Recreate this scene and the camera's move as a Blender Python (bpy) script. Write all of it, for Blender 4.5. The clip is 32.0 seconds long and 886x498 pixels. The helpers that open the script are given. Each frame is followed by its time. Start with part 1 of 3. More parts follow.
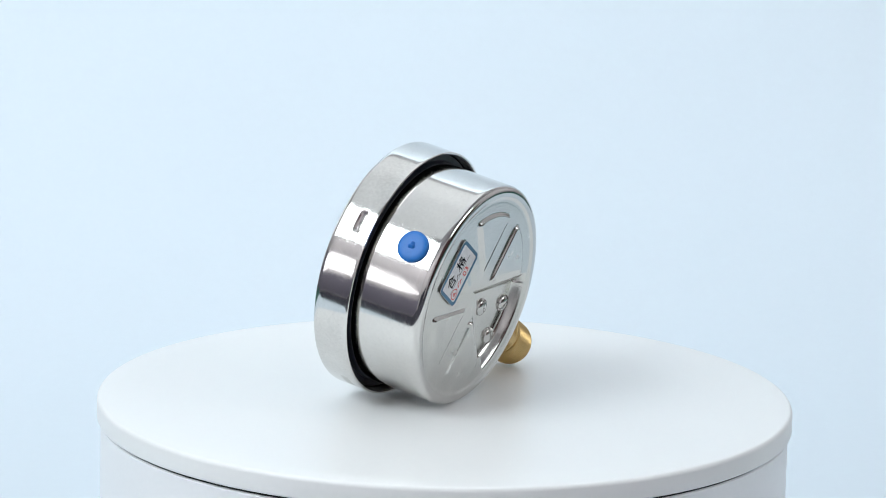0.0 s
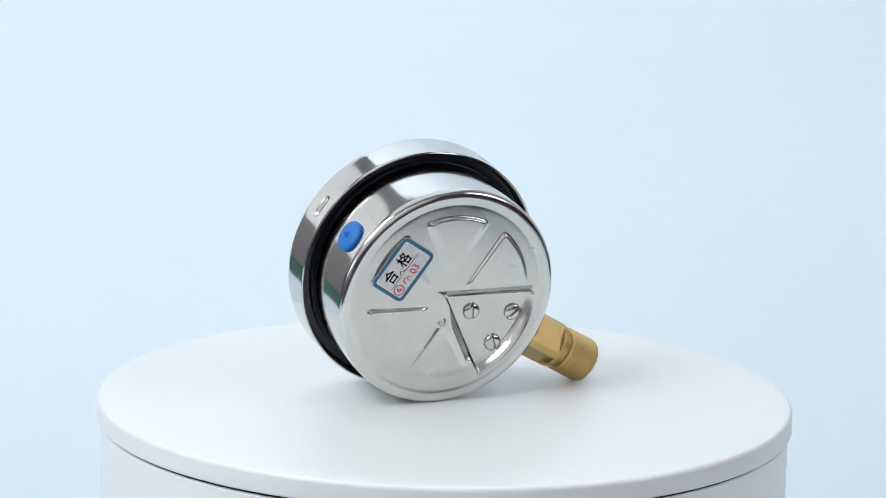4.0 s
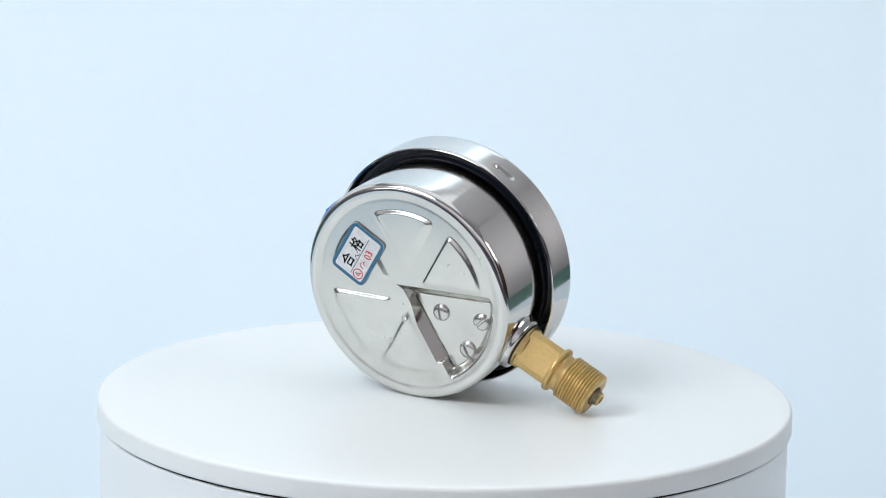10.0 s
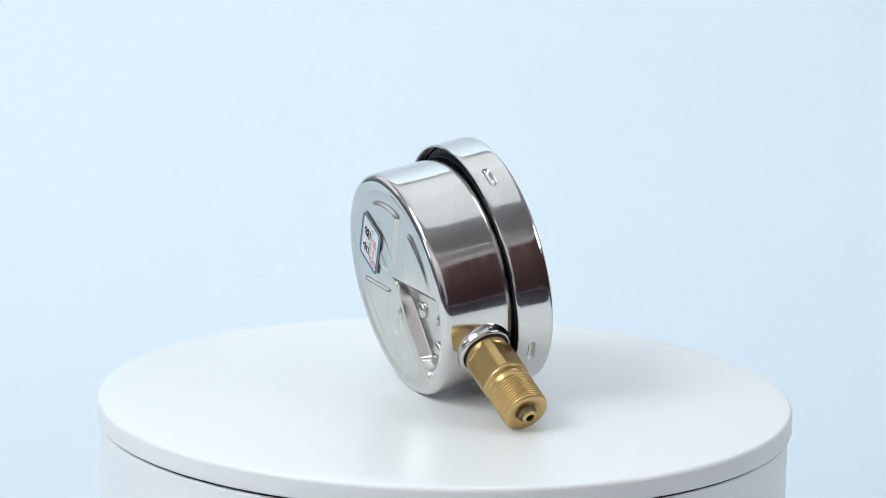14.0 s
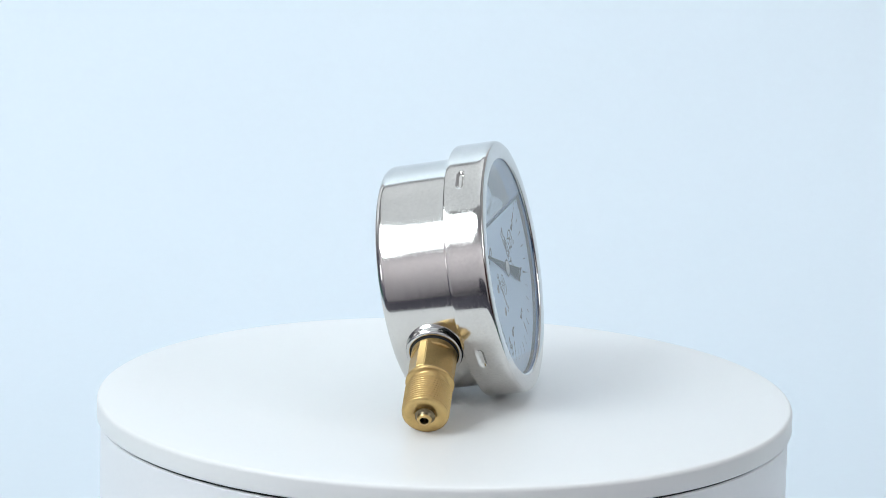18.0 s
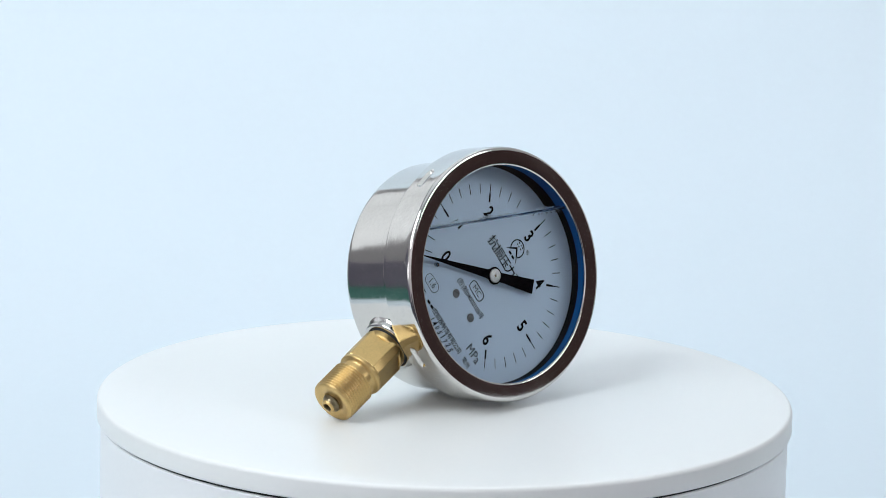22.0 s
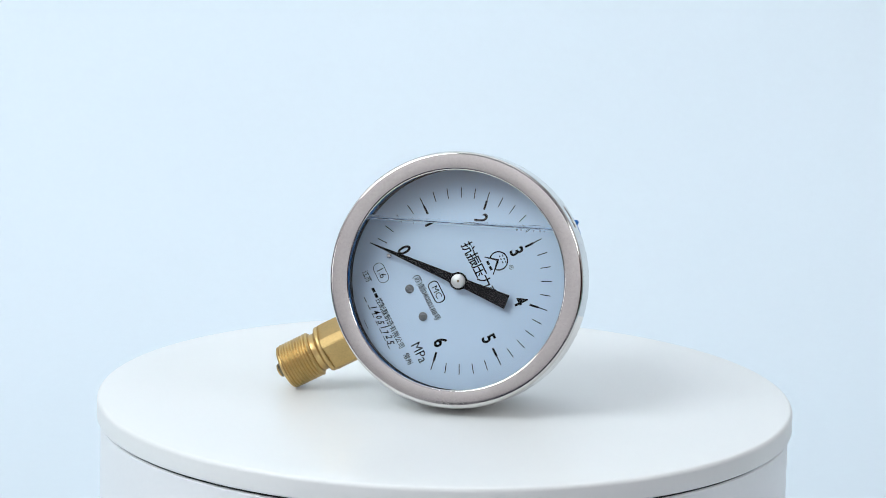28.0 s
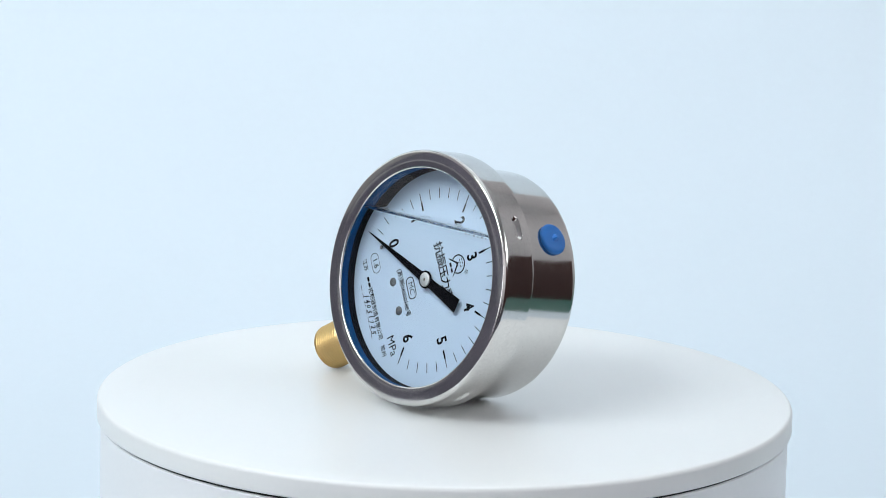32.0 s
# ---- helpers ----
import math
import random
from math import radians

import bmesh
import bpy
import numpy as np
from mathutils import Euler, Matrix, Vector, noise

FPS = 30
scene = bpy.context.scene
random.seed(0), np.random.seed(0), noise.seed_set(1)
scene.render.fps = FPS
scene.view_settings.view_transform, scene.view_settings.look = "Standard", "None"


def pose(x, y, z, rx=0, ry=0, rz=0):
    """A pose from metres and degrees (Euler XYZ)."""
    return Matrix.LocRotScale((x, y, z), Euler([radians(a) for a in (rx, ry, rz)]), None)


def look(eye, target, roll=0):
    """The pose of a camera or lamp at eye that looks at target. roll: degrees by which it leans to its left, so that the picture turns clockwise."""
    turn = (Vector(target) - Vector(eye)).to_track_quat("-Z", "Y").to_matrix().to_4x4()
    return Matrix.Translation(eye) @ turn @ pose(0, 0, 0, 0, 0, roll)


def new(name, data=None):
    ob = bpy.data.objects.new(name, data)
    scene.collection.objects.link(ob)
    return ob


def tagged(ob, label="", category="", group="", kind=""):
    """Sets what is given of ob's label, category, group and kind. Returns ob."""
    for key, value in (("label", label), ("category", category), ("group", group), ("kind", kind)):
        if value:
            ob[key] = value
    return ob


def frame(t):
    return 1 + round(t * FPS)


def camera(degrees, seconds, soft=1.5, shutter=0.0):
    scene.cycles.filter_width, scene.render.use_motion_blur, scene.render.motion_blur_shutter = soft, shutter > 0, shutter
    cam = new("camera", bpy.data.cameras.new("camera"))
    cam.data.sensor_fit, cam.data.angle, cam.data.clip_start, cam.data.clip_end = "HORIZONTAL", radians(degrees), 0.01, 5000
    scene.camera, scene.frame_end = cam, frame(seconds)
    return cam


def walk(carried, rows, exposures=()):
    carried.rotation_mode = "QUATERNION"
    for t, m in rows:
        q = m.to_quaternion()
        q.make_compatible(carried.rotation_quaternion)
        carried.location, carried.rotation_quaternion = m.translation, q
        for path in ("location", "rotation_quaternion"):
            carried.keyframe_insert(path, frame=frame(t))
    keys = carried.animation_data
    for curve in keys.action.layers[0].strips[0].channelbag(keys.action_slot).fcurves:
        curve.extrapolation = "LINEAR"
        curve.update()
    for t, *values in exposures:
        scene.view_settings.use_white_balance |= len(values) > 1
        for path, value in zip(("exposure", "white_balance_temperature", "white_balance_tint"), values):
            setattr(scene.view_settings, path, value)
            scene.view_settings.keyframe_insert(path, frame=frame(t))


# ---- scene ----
cam = camera(13.117, 32.0, soft=0.55)
EYE = Vector((0.0, -1.6179, 0.40912))
AIM = EYE + 1.6 * Vector((-0.001398, 0.978217, -0.207578))
walk(cam, [(0.0, look(EYE, AIM, 1.35)), (32.0, look(EYE, AIM, 1.35))])

# ---- light ----
scene.view_settings.exposure = -0.13
world = bpy.data.worlds.new("studio_world")
scene.world = world
world.use_nodes = True
world.node_tree.nodes["Background"].inputs["Color"].default_value = (0.62, 0.72, 0.85, 1)
world.node_tree.nodes["Background"].inputs["Strength"].default_value = 0.05


# Makes the softboxes and the added fill lamps alike
def softbox(name, eye, target, width, height, watts, colour):
    lamp = bpy.data.lights.new(name, "AREA")
    lamp.shape, lamp.size, lamp.size_y, lamp.energy, lamp.color = "RECTANGLE", width, height, watts, colour
    ob = new(name, lamp)
    ob.matrix_world = look(eye, target)
    return ob


softbox("softbox_overhead", (-0.22, 0.36, 1.90), (-0.22, 0.361, 0.0), 2.2, 2.0, 9.8, (0.885, 0.96, 0.995))
softbox("softbox_left", (-0.89, -0.67, 1.06), (0, 0, 0.06), 0.78, 0.66, 14.3, (0.875, 0.96, 0.995))
softbox("softbox_northwest", (-1.50, 1.03, 0.98), (0, 0, 0.06), 1.4, 1.1, 4.2, (0.89, 0.955, 0.99))
strip = softbox("strip_left", (-1.27, -0.657, 0.22), (0, 0, 0.06), 0.47, 0.30, 0.95, (0.95, 0.955, 1.0))
strip.matrix_world = strip.matrix_world @ pose(0, 0, 0, 0, 0, 24) @ pose(0.05, 0, 0)
softbox("softbox_right", (1.98, -0.64, 1.08), (0.0, 0.0, 0.1), 1.1, 0.62, 11.5, (0.91, 0.96, 0.99))
# Fills added to brighten backdrop, ceiling and walls; no such lamps are known
softbox("backdrop_fill", (-0.35, 0.30, 1.25), (-0.2, 1.6, 1.0), 1.6, 0.5, 12.7, (0.91, 0.96, 0.995))
softbox("ceiling_fill_north", (0.55, 1.6, 1.00), (0.9, 1.5, 3.0), 2.8, 0.6, 19.0, (0.94, 0.965, 1.0))
softbox("ceiling_fill_south", (0.0, -1.2, 1.30), (0.0, -1.1, 3.0), 1.6, 0.8, 3.2, (0.93, 0.95, 1.0))
softbox("wall_fill_northeast", (1.70, 1.55, 0.45), (2.60, 1.65, 1.30), 1.2, 0.3, 9.0, (0.95, 0.96, 1.0))
softbox("wall_fill_west", (-1.90, -0.95, 2.05), (-2.60, -0.95, 1.35), 3.6, 0.2, 13.0, (0.93, 0.94, 1.0))
softbox("wall_fill_south", (-0.10, -1.95, 1.95), (-0.10, -3.3, 0.55), 4.2, 0.25, 68.0, (0.95, 0.95, 1.0))


# ---- materials ----
def material(name, colour, rough=0.5, metal=0.0, spec=0.5, vary=0.08, scale=60.0, fine=900.0, bump=0.0, bump_scale=400.0,
             rough_vary=0.05, turned=0.0, detail=4):
    """Two scales of variation in colour and roughness, with an optional fine relief; turned: depth of the fine rings that turning leaves."""
    m = bpy.data.materials.new(name)
    m.use_nodes = True
    nt = m.node_tree
    b = nt.nodes["Principled BSDF"]
    tc = nt.nodes.new("ShaderNodeTexCoord")
    big = nt.nodes.new("ShaderNodeTexNoise")
    big.inputs["Scale"].default_value, big.inputs["Detail"].default_value = scale, 4
    small = nt.nodes.new("ShaderNodeTexNoise")
    small.inputs["Scale"].default_value, small.inputs["Detail"].default_value = fine, 3
    for n in (big, small):
        nt.links.new(tc.outputs["Object"], n.inputs["Vector"])
    add = nt.nodes.new("ShaderNodeMath")
    add.operation = "ADD"
    nt.links.new(big.outputs["Fac"], add.inputs[0])
    nt.links.new(small.outputs["Fac"], add.inputs[1])
    half = nt.nodes.new("ShaderNodeMath")
    half.operation, half.inputs[1].default_value = "MULTIPLY", 0.5
    nt.links.new(add.outputs[0], half.inputs[0])
    ramp = nt.nodes.new("ShaderNodeMapRange")
    ramp.inputs["From Min"].default_value, ramp.inputs["From Max"].default_value = 0.3, 0.7
    ramp.inputs["To Min"].default_value, ramp.inputs["To Max"].default_value = 1 - vary, 1 + vary
    nt.links.new(half.outputs[0], ramp.inputs["Value"])
    mul = nt.nodes.new("ShaderNodeVectorMath")
    mul.operation = "SCALE"
    mul.inputs[0].default_value = colour
    nt.links.new(ramp.outputs["Result"], mul.inputs["Scale"])
    nt.links.new(mul.outputs["Vector"], b.inputs["Base Color"])
    rr = nt.nodes.new("ShaderNodeMapRange")
    rr.inputs["From Min"].default_value, rr.inputs["From Max"].default_value = 0.3, 0.7
    rr.inputs["To Min"].default_value, rr.inputs["To Max"].default_value = max(rough - rough_vary, 0.02), rough + rough_vary
    nt.links.new(half.outputs[0], rr.inputs["Value"])
    nt.links.new(rr.outputs["Result"], b.inputs["Roughness"])
    b.inputs["Metallic"].default_value = metal
    b.inputs["Specular IOR Level"].default_value = spec
    last = None
    if turned:
        # rings round the z axis: the noise runs fast along the profile and slowly round it
        split = nt.nodes.new("ShaderNodeSeparateXYZ")
        nt.links.new(tc.outputs["Object"], split.inputs[0])
        flat = nt.nodes.new("ShaderNodeCombineXYZ")
        nt.links.new(split.outputs["X"], flat.inputs["X"])
        nt.links.new(split.outputs["Y"], flat.inputs["Y"])
        away = nt.nodes.new("ShaderNodeVectorMath")
        away.operation = "LENGTH"
        nt.links.new(flat.outputs[0], away.inputs[0])
        along = nt.nodes.new("ShaderNodeMath")
        along.operation = "ADD"
        nt.links.new(away.outputs["Value"], along.inputs[0])
        nt.links.new(split.outputs["Z"], along.inputs[1])
        fast = nt.nodes.new("ShaderNodeMath")
        fast.operation, fast.inputs[1].default_value = "MULTIPLY", 90.0
        nt.links.new(along.outputs[0], fast.inputs[0])
        nt.links.new(fast.outputs[0], flat.inputs["Z"])
        rings = nt.nodes.new("ShaderNodeTexNoise")
        rings.inputs["Scale"].default_value, rings.inputs["Detail"].default_value = 14.0, 5
        nt.links.new(flat.outputs[0], rings.inputs["Vector"])
        rub = nt.nodes.new("ShaderNodeMapRange")
        rub.inputs["From Min"].default_value, rub.inputs["From Max"].default_value = 0.35, 0.65
        rub.inputs["To Min"].default_value, rub.inputs["To Max"].default_value = 0.75, 1.3
        nt.links.new(rings.outputs["Fac"], rub.inputs["Value"])
        worn = nt.nodes.new("ShaderNodeMath")
        worn.operation = "MULTIPLY"
        nt.links.new(rr.outputs["Result"], worn.inputs[0])
        nt.links.new(rub.outputs["Result"], worn.inputs[1])
        nt.links.new(worn.outputs[0], b.inputs["Roughness"])
        last = nt.nodes.new("ShaderNodeBump")
        last.inputs["Strength"].default_value, last.inputs["Distance"].default_value = 1.0, turned
        nt.links.new(rings.outputs["Fac"], last.inputs["Height"])
        nt.links.new(last.outputs["Normal"], b.inputs["Normal"])
    if bump:
        grain = nt.nodes.new("ShaderNodeTexNoise")
        grain.inputs["Scale"].default_value, grain.inputs["Detail"].default_value = bump_scale, detail
        nt.links.new(tc.outputs["Object"], grain.inputs["Vector"])
        bn = nt.nodes.new("ShaderNodeBump")
        bn.inputs["Strength"].default_value, bn.inputs["Distance"].default_value = 1.0, bump
        nt.links.new(grain.outputs["Fac"], bn.inputs["Height"])
        if last:
            nt.links.new(last.outputs["Normal"], bn.inputs["Normal"])
        nt.links.new(bn.outputs["Normal"], b.inputs["Normal"])
    return m


def glassy(name, colour, ior):
    m = bpy.data.materials.new(name)
    m.use_nodes = True
    b = m.node_tree.nodes["Principled BSDF"]
    b.inputs["Base Color"].default_value = (*colour, 1)
    b.inputs["Transmission Weight"].default_value = 1.0
    b.inputs["IOR"].default_value, b.inputs["Roughness"].default_value = ior, 0.0
    return m


STEEL = material("polished_steel", (0.66, 0.65, 0.63), 0.105, 1.0, vary=0.05, scale=40, fine=700, bump=0.000010, bump_scale=45,
                 rough_vary=0.03, turned=0.0000012, detail=1)
STEEL_RING = material("brushed_steel", (0.66, 0.65, 0.63), 0.10, 1.0, vary=0.10, scale=70, fine=900, rough_vary=0.06,
                      bump=0.000003, bump_scale=300, turned=0.000002)
STEEL_BACK = material("pressed_steel", (0.63, 0.625, 0.595), 0.21, 1.0, vary=0.11, scale=28, fine=110, rough_vary=0.09,
                      bump=0.00005, bump_scale=38, detail=1)
BOSS_STEEL = material("drawn_steel", (0.60, 0.595, 0.585), 0.17, 1.0, vary=0.08, scale=120, fine=900, rough_vary=0.05)
SCREW_STEEL = material("screw_steel", (0.62, 0.61, 0.59), 0.18, 1.0, vary=0.06, scale=200, fine=2000)
HUB = material("matt_nickel", (0.64, 0.64, 0.63), 0.42, 1.0, vary=0.06, scale=300, fine=2200)
BRASS = material("machined_brass", (0.61, 0.43, 0.185), 0.36, 1.0, vary=0.12, scale=110, fine=1200, rough_vary=0.07,
                 bump=0.000005, bump_scale=900)
TARNISHED = material("tarnished_brass", (0.20, 0.165, 0.105), 0.35, 1.0, vary=0.25, scale=300, fine=1800)
# Serves the stem's rubber seal and the shade painted under the platter
RUBBER_AND_SHADE_BLACK = material("rubber_and_shade_black", (0.012, 0.012, 0.013), 0.55, vary=0.15, scale=150, fine=2000)
BLUE_RUBBER = material("blue_rubber", (0.016, 0.17, 0.55), 0.45, vary=0.10, scale=150, fine=2500, bump=0.00002, bump_scale=900)
BLUE_SEAL = material("dark_blue_rubber", (0.008, 0.085, 0.25), 0.5, spec=0.03, vary=0.1, scale=150, fine=2500)
NAVY_RUBBER = material("navy_rubber", (0.010, 0.013, 0.022), 0.3, vary=0.2, scale=60, fine=900)
GLOSS_BLACK = material("gloss_black", (0.016, 0.013, 0.012), 0.22, vary=0.3, scale=50, fine=900, rough_vary=0.08)
NEEDLE_BLACK = material("needle_black", (0.004, 0.004, 0.005), 0.45, spec=0.0, vary=0.1, scale=150, fine=1500)
# Near-black stands for the shade inside the case; low gloss as it is wetted
WET_WALL_SHADE = material("wetted_wall_shade", (0.006, 0.007, 0.010), 0.6, spec=0.03, vary=0.2, scale=150, fine=1500)
DIAL_WHITE = material("dial_enamel", (0.535, 0.655, 0.785), 0.45, spec=0.1, vary=0.015, scale=60, fine=1500)
INK = material("black_ink", (0.005, 0.005, 0.006), 0.5, spec=0.0, vary=0.15, scale=200, fine=2500)
PLATTER = material("white_laminate", (0.85, 0.865, 0.86), 0.34, vary=0.012, scale=14, fine=400, rough_vary=0.05, bump=0.000008, bump_scale=600)
BASE_WHITE = material("white_plastic", (0.87, 0.885, 0.895), 0.42, vary=0.015, scale=20, fine=500)
BACKDROP = material("pale_blue_paper", (0.642, 0.722, 0.783), 0.85, vary=0.012, scale=3, fine=200)
PAPER = material("sticker_paper", (0.72, 0.73, 0.74), 0.4, vary=0.22, scale=420, fine=1500, bump=0.00004, bump_scale=260)
BLUE_INK = material("blue_ink", (0.04, 0.145, 0.26), 0.4, vary=0.12, scale=300, fine=2500)
RED_INK = material("red_ink", (0.62, 0.06, 0.06), 0.5, vary=0.2, scale=500, fine=3000)
WALL = material("beige_wall", (0.62, 0.60, 0.60), 0.8, vary=0.05, scale=2, fine=80)
CEILING = material("grey_ceiling", (0.57, 0.57, 0.575), 0.85, vary=0.04, scale=2, fine=80)
DARK_WALL = material("dark_brown_wall", (0.070, 0.028, 0.025), 0.7, vary=0.2, scale=3, fine=90)
GREY_WALL = material("grey_wall", (0.060, 0.060, 0.080), 0.7, vary=0.1, scale=3, fine=90)
MAUVE_WALL = material("mauve_wall", (0.30, 0.285, 0.35), 0.7, vary=0.1, scale=3, fine=90)
GREEN = material("green_paint", (0.012, 0.10, 0.075), 0.5, vary=0.1, scale=4, fine=120)
GLASS = glassy("clear_glass", (0.98, 0.99, 1.0), 1.47)
LIQUID = glassy("clear_glycerin", (0.98, 0.99, 1.0), 1.47)


# ---- mesh helpers ----
def part(name, bm, mat, parent=None, label="", smooth=True, sharp=35):
    """Links a bmesh as one mesh object under a thing or a part."""
    bm.normal_update()
    for f in bm.faces:
        f.smooth = smooth
    if smooth:
        lim = radians(sharp)
        for e in bm.edges:
            if len(e.link_faces) == 2 and e.calc_face_angle(0) > lim:
                e.smooth = False
    me = bpy.data.meshes.new(name)
    bm.to_mesh(me)
    bm.free()
    me.materials.append(mat)
    ob = new(name, me)
    if parent:
        ob.parent = parent
    if label:
        tagged(ob, label)
    return ob


def lathe(profile, segs=192, closed=False, axis=None, wobble=None):
    """Turns (r, z) round the z axis; axis: a matrix to place it; wobble(r, z, a) -> r."""
    bm = bmesh.new()
    rows = []
    for r, z in profile:
        ring = []
        if r < 1e-7:
            ring = [bm.verts.new((0, 0, z))] * segs
        else:
            for k in range(segs):
                a = 2 * math.pi * k / segs
                q = wobble(r, z, a) if wobble else r
                ring.append(bm.verts.new((q * math.cos(a), q * math.sin(a), z)))
        rows.append(ring)
    pairs = list(zip(rows, rows[1:])) + ([(rows[-1], rows[0])] if closed else [])
    for a, b in pairs:
        for k in range(segs):
            vs = []
            for w in (a[k], a[(k + 1) % segs], b[(k + 1) % segs], b[k]):
                if w not in vs:
                    vs.append(w)
            if len(vs) > 2:
                try:
                    bm.faces.new(vs)
                except ValueError:
                    pass
    bmesh.ops.recalc_face_normals(bm, faces=bm.faces)
    if axis:
        bm.transform(axis)
    return bm


def box(x0, x1, y0, y1, z0, z1, bevel=0.0, m=None):
    bm = bmesh.new()
    bmesh.ops.create_cube(bm, size=1)
    for w in bm.verts:
        w.co = Vector(((x0 + x1) / 2 + w.co.x * (x1 - x0), (y0 + y1) / 2 + w.co.y * (y1 - y0), (z0 + z1) / 2 + w.co.z * (z1 - z0)))
    if bevel:
        bmesh.ops.bevel(bm, geom=list(bm.edges), offset=bevel, segments=2, affect="EDGES", profile=0.5)
    if m:
        bm.transform(m)
    return bm


def plate(points, z0, z1, m=None):
    """A flat plate with the outline points, from z0 to z1."""
    bm = bmesh.new()
    low = [bm.verts.new((x, y, z0)) for x, y in points]
    high = [bm.verts.new((x, y, z1)) for x, y in points]
    bm.faces.new(low[::-1])
    bm.faces.new(high)
    for k in range(len(points)):
        j = (k + 1) % len(points)
        bm.faces.new((low[k], low[j], high[j], high[k]))
    bmesh.ops.recalc_face_normals(bm, faces=bm.faces)
    if m:
        bm.transform(m)
    return bm


def rounded(w, h, r, n=6):
    pts = []
    for cx, cy, a0 in ((w / 2 - r, h / 2 - r, 0), (-w / 2 + r, h / 2 - r, 90), (-w / 2 + r, -h / 2 + r, 180), (w / 2 - r, -h / 2 + r, 270)):
        for k in range(n + 1):
            a = radians(a0 + 90 * k / n)
            pts.append((cx + r * math.cos(a), cy + r * math.sin(a)))
    return pts


def outline(points, width, z0, z1, m=None):
    """A closed line of that width along a convex outline round the origin."""
    bm = bmesh.new()
    n = len(points)
    rings = []
    for s, z in ((0.5, z0), (0.5, z1), (-0.5, z1), (-0.5, z0)):
        ring = []
        for k, (x, y) in enumerate(points):
            ax, ay = points[k - 1]
            bx, by = points[(k + 1) % n]
            t = Vector((bx - ax, by - ay)).normalized()
            ring.append(bm.verts.new((x + t.y * width * s, y - t.x * width * s, z)))
        rings.append(ring)
    for a, b in zip(rings, rings[1:] + rings[:1]):
        for k in range(n):
            j = (k + 1) % n
            bm.faces.new((a[k], a[j], b[j], b[k]))
    bmesh.ops.recalc_face_normals(bm, faces=bm.faces)
    if m:
        bm.transform(m)
    return bm


def writing(name, words, size, m, mat, parent, squeeze=1.0, bold=0.0, shear=0.0):
    """Words in the built-in font as a thin mesh, centred on the pose m; size: the height of a capital."""
    cu = bpy.data.curves.new(name, "FONT")
    cu.body, cu.align_x, cu.align_y = words, "CENTER", "CENTER"
    cu.size, cu.offset, cu.shear, cu.resolution_u = size / 0.70, bold, shear, 3
    cu.extrude = 0.00002
    tmp = bpy.data.objects.new("tmp_writing", cu)
    me = bpy.data.meshes.new_from_object(tmp)
    bpy.data.objects.remove(tmp)
    me.transform(m @ Matrix.Diagonal((squeeze, 1, 1, 1)))
    me.materials.clear()
    me.materials.append(mat)
    me.name = name
    ob = new(name, me)
    ob.parent = parent
    return ob


# ---- the studio ----
def studio():
    room = [("wall_north", box(-2.6, 2.6, 2.40, 2.50, -0.75, 2.3), WALL), ("wall_west", box(-2.7, -2.6, -3.3, 2.5, -0.75, 2.3), WALL),
            ("wall_south", box(-2.6, 2.6, -3.40, -3.30, -0.75, 2.3), WALL), ("wall_east", box(2.6, 2.7, -3.3, 2.5, -0.75, 2.3), WALL),
            ("floor", box(-2.7, 2.7, -3.4, 2.5, -0.85, -0.75), GREY_WALL), ("ceiling", box(-2.7, 2.7, -3.4, 2.5, 2.3, 2.4), CEILING)]
    for name, bm, mat in room:
        tagged(part(name, bm, mat, smooth=False), "plain painted studio " + name.split("_")[0], "wall", kind="structure")
    # Unseen panels, added for the darker areas that the steel mirrors
    side = [("wall_panel_west", box(-2.60, -2.58, -0.85, 0.30, -0.7, 0.72), MAUVE_WALL), ("wall_panel_northwest", box(-2.60, -2.58, 0.31, 1.12, -0.7, 0.27), MAUVE_WALL),
            ("wall_panel_southwest", box(-2.60, -2.58, -3.2, -0.86, -0.7, 0.05), MAUVE_WALL), ("wall_panel_east", box(2.58, 2.60, -1.29, 0.45, -0.7, 0.75), DARK_WALL),
            ("wall_panel_southeast", box(2.58, 2.60, -3.25, -1.30, -0.7, 1.90), DARK_WALL),
            ("wall_panel_south", box(-1.4, 0.9, -3.30, -3.28, -0.7, 0.12), GREY_WALL), ("work_table", box(-1.05, 1.05, -0.24, 1.05, -0.17, -0.1325), GREEN)]
    for name, bm, mat in side:
        tagged(part(name, bm, mat, smooth=False), "unseen dark panel added for the steel to mirror" if "panel" in name else "dark green work table top under the paper", "wall" if "panel" in name else "table", kind="structure")
    # Made-up strip that gives the steel its thin bright line
    tagged(part("bright_strip_west", box(-2.58, -2.55, -0.85, 0.30, 0.24, 0.29, 0.004), BASE_WHITE, smooth=False), "unseen white strip added for a bright line in the steel", "trim", kind="structure")
    # backdrop paper: lies on the work table and rises behind it in one curve
    bm = bmesh.new()
    prof = [(-0.23, -0.130)] + [(0.15 + 0.1 * k, -0.130) for k in range(2)]
    for k in range(1, 17):
        a = radians(90 * k / 16)
        prof.append((0.45 + 0.5 * math.sin(a), -0.130 + 0.5 * (1 - math.cos(a))))
    prof += [(0.95, 1.2)]
    rows = [[bm.verts.new((x, y, z)) for x in (-0.55, -0.3, 0, 0.3, 0.55)] for y, z in prof]
    for a, b in zip(rows, rows[1:]):
        for k in range(4):
            bm.faces.new((a[k], a[k + 1], b[k + 1], b[k]))
    bmesh.ops.recalc_face_normals(bm, faces=bm.faces)
    bmesh.ops.solidify(bm, geom=list(bm.faces), thickness=0.002)
    tagged(part("backdrop", bm, BACKDROP, sharp=60), "pale blue seamless paper backdrop sweeping up behind the turntable", "backdrop", kind="structure")


studio()

